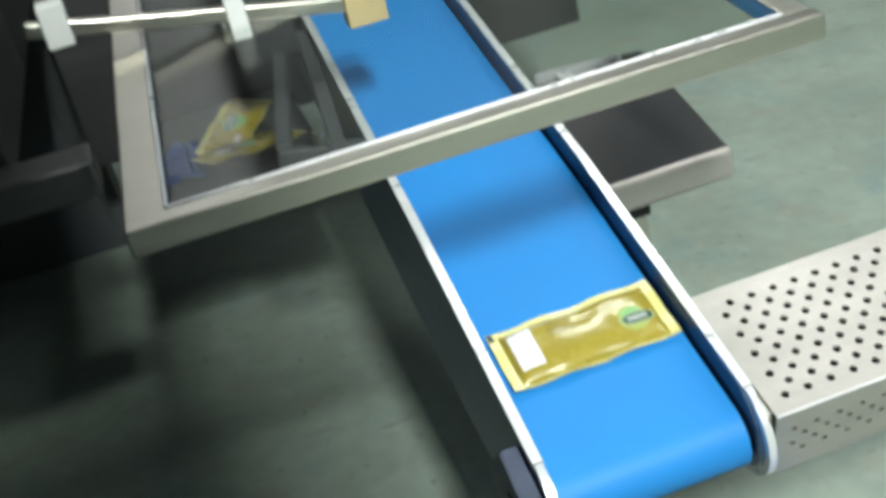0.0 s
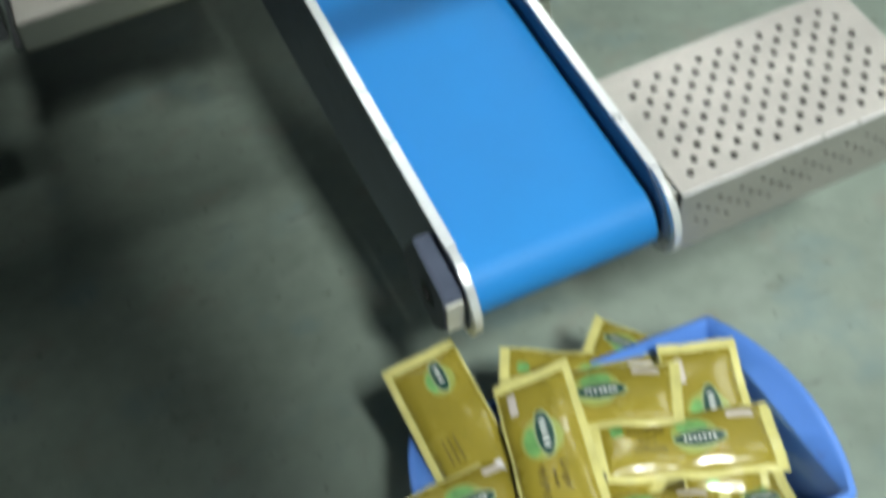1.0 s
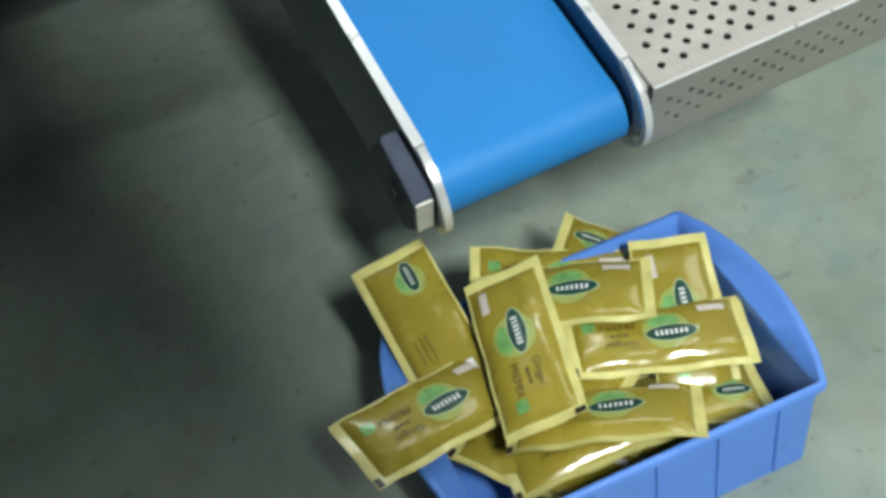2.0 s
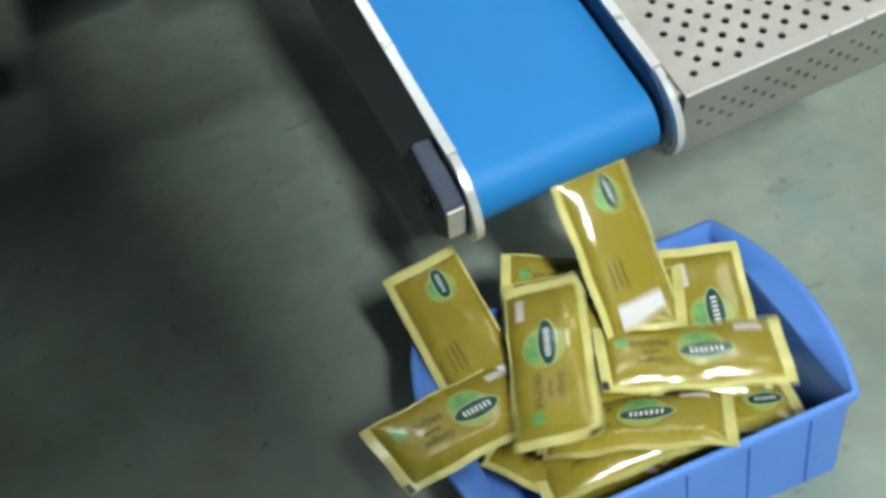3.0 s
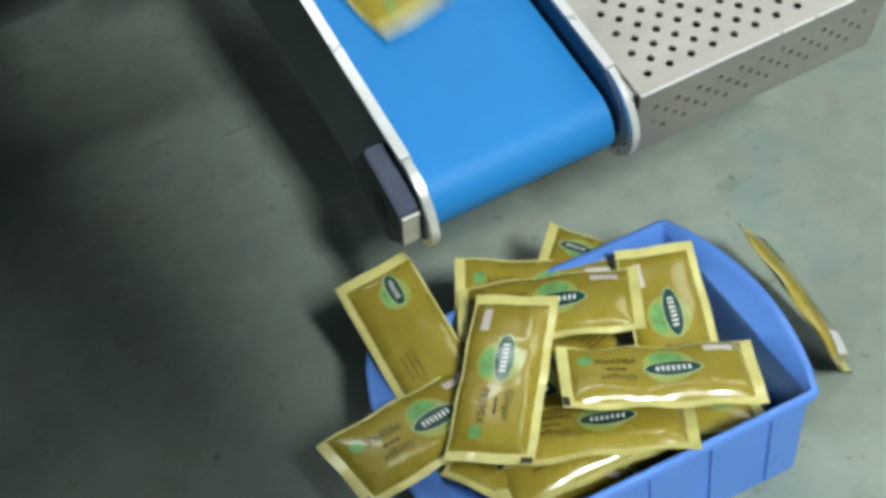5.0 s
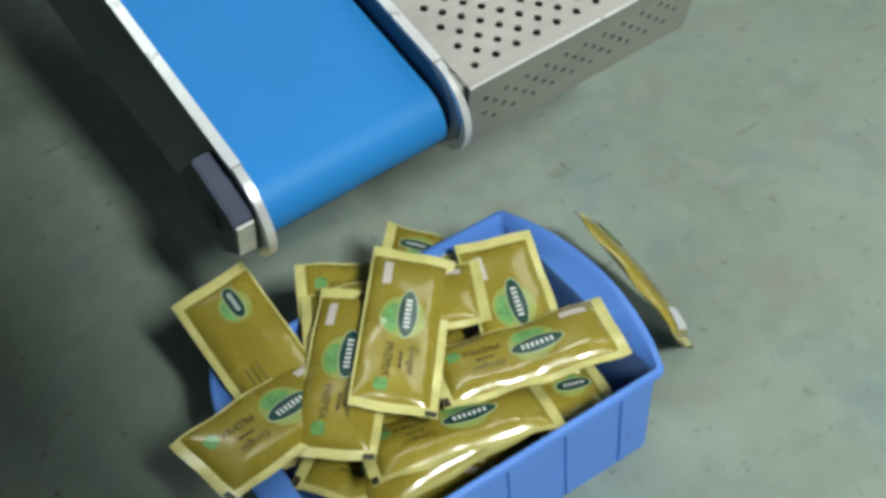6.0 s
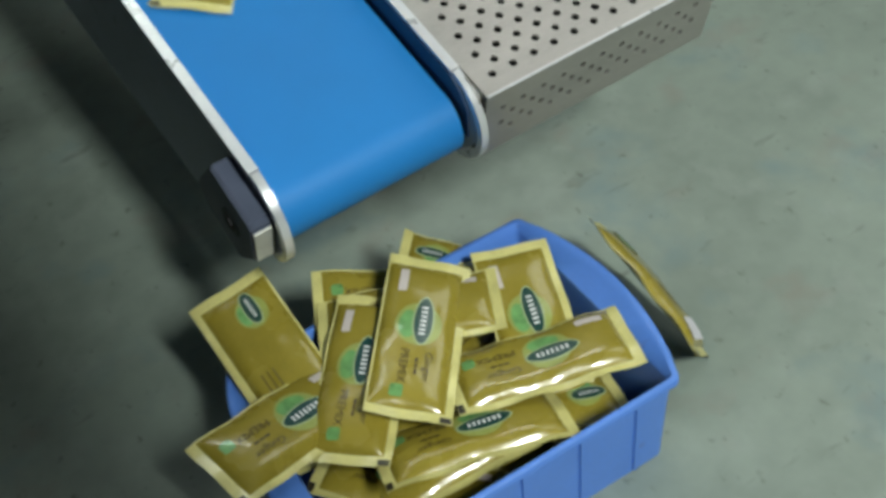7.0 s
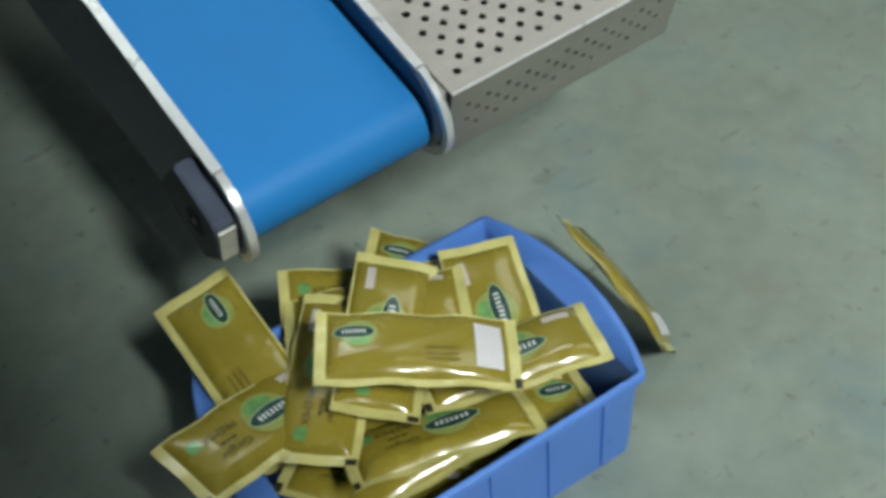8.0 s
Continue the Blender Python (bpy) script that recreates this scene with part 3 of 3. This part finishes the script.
class Shape:
    """Height of a filled sachet over its own middle plane, with creases."""

    def __init__(self, seed, side):
        """side: 1 or -1, the long side with the seal."""
        self.seed = seed
        self.lo = -SW / 2 + (MARG if side < 0 else FOLD)
        self.hi = SW / 2 - (MARG if side > 0 else FOLD)
        rnd = random.Random(seed)
        self.bend = rnd.uniform(-0.006, 0.006)
        self.twist = rnd.uniform(-0.05, 0.05)
        self.fill = rnd.uniform(0.008, 0.011)
        self.slump = rnd.uniform(-0.25, 0.25)
        self.waves = [(rnd.uniform(0.0002, 0.0006), rnd.uniform(25, 80), rnd.uniform(-70, 70), rnd.uniform(0, 6.3)) for _ in range(3)]

        self.creases = []
        for _ in range(4):
            ang = rnd.uniform(0, math.pi)
            self.creases.append((rnd.uniform(-0.06, 0.06), rnd.uniform(-0.025, 0.025), math.cos(ang), math.sin(ang), rnd.uniform(-0.0008, 0.0011), rnd.uniform(0.003, 0.006)))
        ym = self.hi if side > 0 else self.lo
        self.creases.append((0, ym * 0.72, rnd.uniform(-0.12, 0.12), 1.0, rnd.uniform(0.0016, 0.0030), rnd.uniform(0.004, 0.006)))
        self.pucker = (rnd.uniform(0, 50), rnd.uniform(0, 50))

    def base(self, x, y):
        u = 2 * x / SL
        rip = 0.0017 * math.sin(x * 95 + self.seed) * abs(2 * y / SW) ** 2 + 0.0010 * math.sin(y * 120 + self.seed * 2) * abs(u) ** 3
        return self.bend * (u * u - 0.35) + self.twist * x * y * 6 + rip

    def puff(self, x, y):
        u, w = x / (SL / 2 - END), (2 * y - self.lo - self.hi) / (self.hi - self.lo)
        if abs(u) >= 1 or abs(w) >= 1:
            return 0.0
        h = self.fill * (1 - u ** 6) ** 0.6 * (1 - abs(w) ** 2.6) ** 0.62 * (1 + self.slump * u)
        edge = (1 - u * u) ** 0.4 * (1 - w * w) ** 0.4
        for a, kx, ky, ph in self.waves:
            h += a * edge * math.sin(kx * x + ky * y + ph)
        for px, py, cx, cy, a, wd in self.creases:
            d = (x - px) * cx + (y - py) * cy
            run = (x - px) * cy - (y - py) * cx
            k = 0.35 + 1.5 * abs(noise.noise(Vector((run * 24, self.seed * 1.3, px * 90))))
            h += a * k * edge * max(0.0, 1 - abs(d) / (1.9 * wd))
        # short puckers that run in from the seals
        rim_w, rim_u = math.exp((abs(w) - 1) / 0.13), math.exp((abs(u) - 1) / 0.10)
        p0, p1 = self.pucker
        side = noise.noise(Vector((x * 75, p0 + (1 if w > 0 else 0) * 9, 0.3))) + 0.6 * noise.noise(Vector((x * 190 + y * 60, p0, 4.0)))
        ends = noise.noise(Vector((y * 95, p1 + (1 if u > 0 else 0) * 7, 0.8)))
        h += edge * (0.0017 * rim_w * side + 0.0026 * rim_u * ends)
        n = noise.noise(Vector((x * 30, y * 30, self.seed * 3.7)))
        return h + 0.0005 * edge * n

    def top(self, x, y):
        return self.base(x, y) + self.puff(x, y) + 0.0004

    def bottom(self, x, y):
        return self.base(x, y) - 0.45 * self.puff(x, y) - 0.0004


def sheet(bm, sh, xs, ys, both=True):
    """Film over the grid xs by ys: upper and lower skin."""
    for f in ((sh.top, sh.bottom) if both else (sh.top,)):
        g = [[bm.verts.new((x, y, f(x, y))) for y in ys] for x in xs]
        for i in range(len(xs) - 1):
            for j in range(len(ys) - 1):
                q = (g[i][j], g[i + 1][j], g[i + 1][j + 1], g[i][j + 1])
                bm.faces.new(q if f == sh.top else q[::-1])


def steps(a, b, n):
    return [a + (b - a) * i / n for i in range(n + 1)]


def print_patch(sh, cx, cy, ax, ay, power, lift=0.0005, seg=28):
    """Flat print on the film: power 2 an oval, large a rectangle."""
    bm = bmesh.new()
    rings = []
    for k in range(0, 5):
        s = k / 4
        ring = []
        for i in range(seg):
            a = 2 * math.pi * i / seg
            c, d = math.cos(a), math.sin(a)
            rr = (abs(c) ** power + abs(d) ** power) ** (-1 / power)
            x, y = cx + ax * s * c * rr, cy + ay * s * d * rr
            ring.append((x, y, sh.top(x, y) + lift))
        rings.append(ring)
    mid = bm.verts.new(rings[0][0])
    prev = None
    for ring in rings[1:]:
        vs = [bm.verts.new(p) for p in ring]
        for i in range(seg):
            j = (i + 1) % seg
            bm.faces.new((mid, vs[i], vs[j]) if prev is None else (prev[i], vs[i], vs[j], prev[j]))
        prev = vs
    return bm


def label_patch(sh, x0, x1, y0, y1, lift):
    """Square-cornered paper laid over the film."""
    bm = bmesh.new()
    g = [[bm.verts.new((x, y, sh.top(x, y) + lift)) for y in steps(y0, y1, 14)] for x in steps(x0, x1, 8)]
    for r0, r1 in zip(g, g[1:]):
        for i in range(14):
            bm.faces.new((r0[i], r1[i], r1[i + 1], r0[i + 1]))
    return bm


def add_bars(bm, sh, bars, lift=0.0007):
    for x0, x1, y0, y1 in bars:
        xs = steps(x0, x1, max(1, int((x1 - x0) / 0.004)))
        lo = [bm.verts.new((x, y0, sh.top(x, y0) + lift)) for x in xs]
        hi = [bm.verts.new((x, y1, sh.top(x, y1) + lift)) for x in xs]
        for i in range(len(xs) - 1):
            bm.faces.new((lo[i], lo[i + 1], hi[i + 1], hi[i]))
    return bm


def word_mesh(word, sh, x0, x1, y0, y1, lift=0.0008):
    """A printed word laid on the film."""
    c = bpy.data.curves.new("word", "FONT")
    c.body, c.resolution_u = word, 2
    ob = bpy.data.objects.new("word", c)
    bm = bmesh.new()
    bm.from_mesh(ob.to_mesh())
    bpy.data.objects.remove(ob)
    bmesh.ops.triangulate(bm, faces=bm.faces[:])
    lx, hx = min(v.co.x for v in bm.verts), max(v.co.x for v in bm.verts)
    ly, hy = min(v.co.y for v in bm.verts), max(v.co.y for v in bm.verts)
    for v in bm.verts:
        x, y = x0 + (v.co.x - lx) / (hx - lx) * (x1 - x0), y0 + (v.co.y - ly) / (hy - ly) * (y1 - y0)
        v.co = (x, y, sh.top(x, y) + lift)
    return bm


def build_sachet(seed, face):
    """A filled pillow sachet; face 'front' has the badge near the middle, 'back' the white label."""
    sh = Shape(seed, 1 if face == "front" else -1)
    xi = SL / 2 - END
    bm = bmesh.new()
    sheet(bm, sh, steps(-xi, xi, 56), steps(sh.lo, sh.hi, 28))
    body = part("sachet", bm, FILM, smooth=True)
    for a, b in ((-SL / 2, -xi), (xi, SL / 2)):
        bm = bmesh.new()
        sheet(bm, sh, steps(a, b, 3), steps(-SW / 2, SW / 2, 20))
        part("end_seal", bm, SEAL, body, "pale yellow crimped end seal", True)
    for a, b in ((-SW / 2, sh.lo), (sh.hi, SW / 2)):
        bm = bmesh.new()
        sheet(bm, sh, steps(-xi, xi, 56), steps(a, b, 3))
        part("side_seal", bm, SEAL, body, "pale yellow long edge", True)
    e = 1 if face == "front" else -1
    y0, y1 = sorted((e * (SW / 2 - 0.0115), e * (SW / 2 - 0.001)))
    part("eye_mark", add_bars(bmesh.new(), sh, [(SL / 2 - 0.0065, SL / 2 - 0.0005, y0, y1)]), INKBLACK, body, "small black printed mark")
    if face == "front":
        cx, cy = -0.012, -0.002
        part("pale_disc", print_patch(sh, cx + 0.004, cy - 0.001, 0.0225, 0.0215, 2.0), HALO, body, "pale green printed disc", True)
        part("green_patch", print_patch(sh, cx + 0.005, cy - 0.0105, 0.0150, 0.0085, 2.0, 0.0006), DISC, body, "soft green printed patch", True)
        part("badge_outline", print_patch(sh, cx, cy + 0.003, 0.0262, 0.0100, 1.9, 0.0007), OUTLINE, body, "thin pale badge outline", True)
        badge = part("badge", print_patch(sh, cx, cy + 0.003, 0.0246, 0.0086, 1.9, 0.0009), BADGE, body, "dark green oval badge with pale bars", True)
        marks = [(cx - 0.0150 + x, cx - 0.0150 + x + 0.0021, cy + 0.0001, cy + 0.0059) for x in (0.0, 0.0046, 0.0094, 0.0140, 0.0186, 0.0232, 0.0278)]
        for mark in marks:
            part("badge_bar", add_bars(bmesh.new(), sh, [mark], 0.0012), WHITE, badge)
        part("printed_word", word_mesh("Ginger", sh, 0.021, 0.053, 0.0050, 0.0140), INK, body, "small brown printed word")
        part("printed_word", word_mesh("PREMIX", sh, 0.021, 0.057, -0.0150, -0.0075), INK, body, "small brown printed word")
        lines = [(x, x + w, -0.0012, 0.0012) for x, w in ((0.029, 0.005), (0.0352, 0.004), (0.0404, 0.006))]
        for line in lines:
            part("print_bar", add_bars(bmesh.new(), sh, [line]), FAINT if face == "back" else INK, body, "small brown printed bar")
        part("green_mark", print_patch(sh, 0.064, -0.014, 0.006, 0.006, 5), DISC, body, "small green printed square", True)
        part("date_strip", add_bars(bmesh.new(), sh, [(-0.068, -0.042, -0.0265, -0.0185)]), PINK, body, "pale printed date strip")
    else:
        cx, cy = -0.055, 0.010
        part("pale_disc", print_patch(sh, cx + 0.004, cy - 0.001, 0.0165, 0.0155, 2.0), HALO, body, "pale green printed disc", True)
        part("green_patch", print_patch(sh, cx + 0.004, cy - 0.0085, 0.0105, 0.0060, 2.0, 0.0006), DISC, body, "soft green printed patch", True)
        part("badge_outline", print_patch(sh, cx, cy, 0.0180, 0.0078, 2.4, 0.0007), OUTLINE, body, "thin pale badge outline", True)
        badge = part("badge", print_patch(sh, cx, cy, 0.0165, 0.0065, 2.4, 0.0009), BADGE, body, "dark green oval badge with pale bars", True)
        marks = [(cx - 0.0100 + x, cx - 0.0100 + x + 0.0013, cy - 0.0020, cy + 0.0022) for x in (0.0, 0.0030, 0.0060, 0.0090, 0.0120, 0.0150, 0.0180)]
        for mark in marks:
            part("badge_bar", add_bars(bmesh.new(), sh, [mark], 0.0012), WHITE, badge)
        lines = [(0.006, 0.034, y, y + 0.0022) for y in (-0.006, -0.012, -0.018)]
        for line in lines:
            part("print_bar", add_bars(bmesh.new(), sh, [line]), FAINT if face == "back" else INK, body, "small brown printed bar")
        part("paper_label", label_patch(sh, 0.0485, 0.0725, -0.0225, 0.0245, 0.0009), LABEL, body, "plain white paper label", True)
    return body


FRONT = "golden foil sachet with green badge"
BACK = "golden foil sachet with white label"
MODELS = {}


def sachet(seed, face, m, note):
    """One sachet of the pile; those of one make share their meshes."""
    key = (seed, face)
    if key not in MODELS:
        ob = build_sachet(seed, face)
        ob.matrix_basis = m
        MODELS[key] = ob
    else:
        ob = copy_thing(MODELS[key], m)
    return tagged(ob, (FRONT if face == "front" else BACK) + ", " + note, "sachet", "sachets of the bin")


# lying still in the bin
sachet(2, "back", pose(-0.0460, -0.0240, 0.1337, 7.9, 19.7, -88.5), "tilted at the bin edge")
sachet(3, "front", pose(0.1815, -0.1170, 0.0980, -5, 20, -110.5), "tilted in the pile")
sachet(4, "front", pose(0.0829, -0.0567, 0.1340, -0.9, 2.4, 152.8), "lying across the pile")
sachet(2, "front", pose(0.0974, -0.0165, 0.1070, -15, -11, 154.5), "half buried in the pile")
rnd = random.Random(7)
for x, y, z, tx, ty, yaw in ((0.13, -0.175, 0.070, 6, -4, 165), (0.045, -0.172, 0.072, 6, 2, 174), (0.10, -0.06, 0.060, 4, 6, 20), (0.03, -0.10, 0.095, -6, 4, 120),
                             (0.185, -0.14, 0.040, 5, 6, 80), (0.10, -0.15, 0.045, 3, 3, 10), (0.0, -0.08, 0.055, 4, -4, 160), (0.0, -0.17, 0.060, 8, -8, 130),
                             (0.16, -0.06, 0.032, 0, 4, 95), (0.06, -0.18, 0.030, 2, 2, 5), (0.13, -0.17, 0.022, -2, 3, 170), (0.03, -0.08, 0.020, 2, 0, 30)):
    sachet(rnd.randint(1, 6), "front" if rnd.random() < 0.7 else "back", pose(x, y, z, tx, ty, yaw), "lying deep in the pile")

# left on the machine's tray
sachet(3, "front", pose(-0.135, 1.06, 0.322, 8, -6, 62), "lying on the machine tray")
sachet(6, "front", pose(-0.130, 0.94, 0.326, -6, 8, 25), "lying on the machine tray")

# those that move
pack_side = sachet(1, "front", pose(-0.0824, -0.1179, 0.1314, -11.6, -16.1, -164.2), "hanging over the bin rim")
pack_first = sachet(5, "back", on_belt(0.100, 0.138, 181), "sliding down the belt")
pack_mid = sachet(5, "front", pose(0.0180, -0.1075, 0.1520, 15.9, 7.3, -103.8), "pushed about on the pile")
pack_right = sachet(6, "front", pose(0.1414, -0.1342, 0.1110, -4, -8, 162), "pushed about on the pile")
pack_low = sachet(1, "front", pose(0.0530, -0.1880, 0.1130, 17, 4, 153), "lying near the bin rim")
pack_over = sachet(3, "back", on_belt(0.08, 1.2, -75), "slipping over the bin rim")
pack_drop = sachet(6, "front", on_belt(0.08, 1.4, -80), "dropping onto the pile")
pack_last = sachet(4, "back", on_belt(0.09, 1.6, -80), "dropping onto the pile")


def ride(t_end, v_end, speed, x, yaw, v_start):
    """Rows of a ride down the belt that ends at v_end."""
    t0 = t_end - (v_start - v_end) / speed
    rows = [(0.0, on_belt(x, v_start, yaw))]
    if t0 > 0.2:
        rows.append((t0, on_belt(x, v_start, yaw)))
    for v in (KNEE + 0.1, KNEE - 0.08, (KNEE - 0.08 + v_end) / 2):
        rows.append((t_end - (v - v_end) / speed, on_belt(x, v, yaw)))
    return rows


def motions():
    rest = pose(0.1838, -0.0232, 0.0827, -2.2, 21.4, 316.9)
    walk(pack_first, [(0, on_belt(0.100, 0.138, 181)), (0.1, on_belt(0.099, 0.095, 181)), (0.2, on_belt(0.099, 0.034, 180)),
                      (0.3, CONV @ pose(0.098, -0.020, -0.022, 12, 0, 183)), (0.4, pose(0.13, -0.150, 0.165, 8, 10, 240)), (0.5, rest), (8, rest)])
    a, b, c = pose(0.0180, -0.1075, 0.1520, 15.9, 7.3, -103.8), pose(0.0019, -0.1213, 0.1548, 2.1, 5.0, -127.6), pose(0.0095, -0.0915, 0.1325, -3, 6.5, -132.4)
    walk(pack_mid, [(0, a), (2.95, a), (3.1, b), (5.4, b), (5.6, c), (8, c)])
    a, b, c = pose(0.1414, -0.1342, 0.1110, -4, -8, 162), pose(0.1221, -0.1845, 0.1380, 8.7, -6.6, 154.6), pose(0.1514, -0.1684, 0.1175, 6.0, -0.3, 162.1)
    walk(pack_right, [(0, a), (2.95, a), (3.1, b), (5.4, b), (5.55, c), (8, c)])
    a, b = pose(0.0530, -0.1880, 0.1130, 17.0, 4.0, 153.0), pose(0.0580, -0.1922, 0.1100, 18.0, -3, 164.0)
    walk(pack_low, [(0, a), (5.4, a), (5.6, b), (8, b)])
    a, b = pose(-0.0824, -0.1179, 0.1314, -11.6, -16.1, -164.2), pose(-0.0674, -0.0969, 0.1314, -11.6, -16.1, -164.2)
    walk(pack_side, [(0, a), (5.4, a), (5.6, b), (8, b)])
    lean = pose(0.3190, -0.1265, 0.0640, -56, 22, -89.0)
    still = pose(0.1578, -0.1263, 0.1720, -13.3, 5.6, -82.3)
    walk(pack_over, ride(2.7, 0.03, 0.95, 0.08, -70, 1.25) + [
        (2.7, on_belt(0.078, 0.03, -62)), (2.8, pose(0.0669, -0.0545, 0.3531, 18, 33, -56)), (2.9, pose(0.0839, -0.0375, 0.2719, -6, 34, -76)),
        (3.0, pose(0.1140, -0.0579, 0.1904, -7.0, 52, -92)), (3.1, pose(0.1122, -0.0886, 0.1880, 12, 36, -93)), (3.2, pose(0.135, -0.115, 0.176, -10, 14, -86)),
        (3.3, still), (3.5, still), (3.6, pose(0.1884, -0.1269, 0.1701, -3.3, 13.7, -58.1)), (3.7, pose(0.2069, -0.1333, 0.1650, -2.2, 5.6, -49.1)),
        (3.8, pose(0.2278, -0.1541, 0.1710, 2.7, 5.7, -37.7)), (3.9, pose(0.285, -0.135, 0.125, -24, 16, -66)), (4.0, lean), (8, lean)])
    end = pose(0.0698, -0.0976, 0.1484, -15.7, 4.1, -131.1)
    walk(pack_drop, ride(5.2, 0.05, 0.95, 0.07, -80, 1.45) + [
        (5.2, on_belt(0.062, 0.05, -81)), (5.3, pose(0.0353, -0.0600, 0.3700, -14, 30, -81.0)), (5.4, pose(0.0431, -0.1195, 0.2272, -20, 46, -96.3)),
        (5.5, pose(0.0505, -0.1001, 0.1664, -1.4, -4.4, -99.5)), (5.6, pose(0.066, -0.100, 0.158, -8, 1, -118)), (5.8, end), (8, end)])
    end = pose(0.0697, -0.1561, 0.1836, 0.7, 11.8, -32.6)
    walk(pack_last, [(0, on_belt(0.100, 1.65, -130)), (4.5, on_belt(0.100, 1.65, -130)), (6.55, on_belt(0.100, KNEE + 0.1, -130)), (6.9, on_belt(0.101, 0.315, -130)), (7.0, on_belt(0.101, 0.279, -129)),
        (7.1, on_belt(0.102, 0.246, -127)), (7.2, on_belt(0.096, 0.180, -118)), (7.3, on_belt(0.096, 0.140, -113)), (7.4, on_belt(0.087, 0.085, -94)), (7.5, on_belt(0.076, 0.058, -80)), (7.6, pose(0.0618, -0.0580, 0.3378, -3, 34, -61.1)),
        (7.7, pose(0.0800, -0.0700, 0.2300, 2, 48, -58)), (7.8, pose(0.0552, -0.1361, 0.1910, -0.8, 13.9, -31.4)), (7.9, end), (8, end)])


motions()
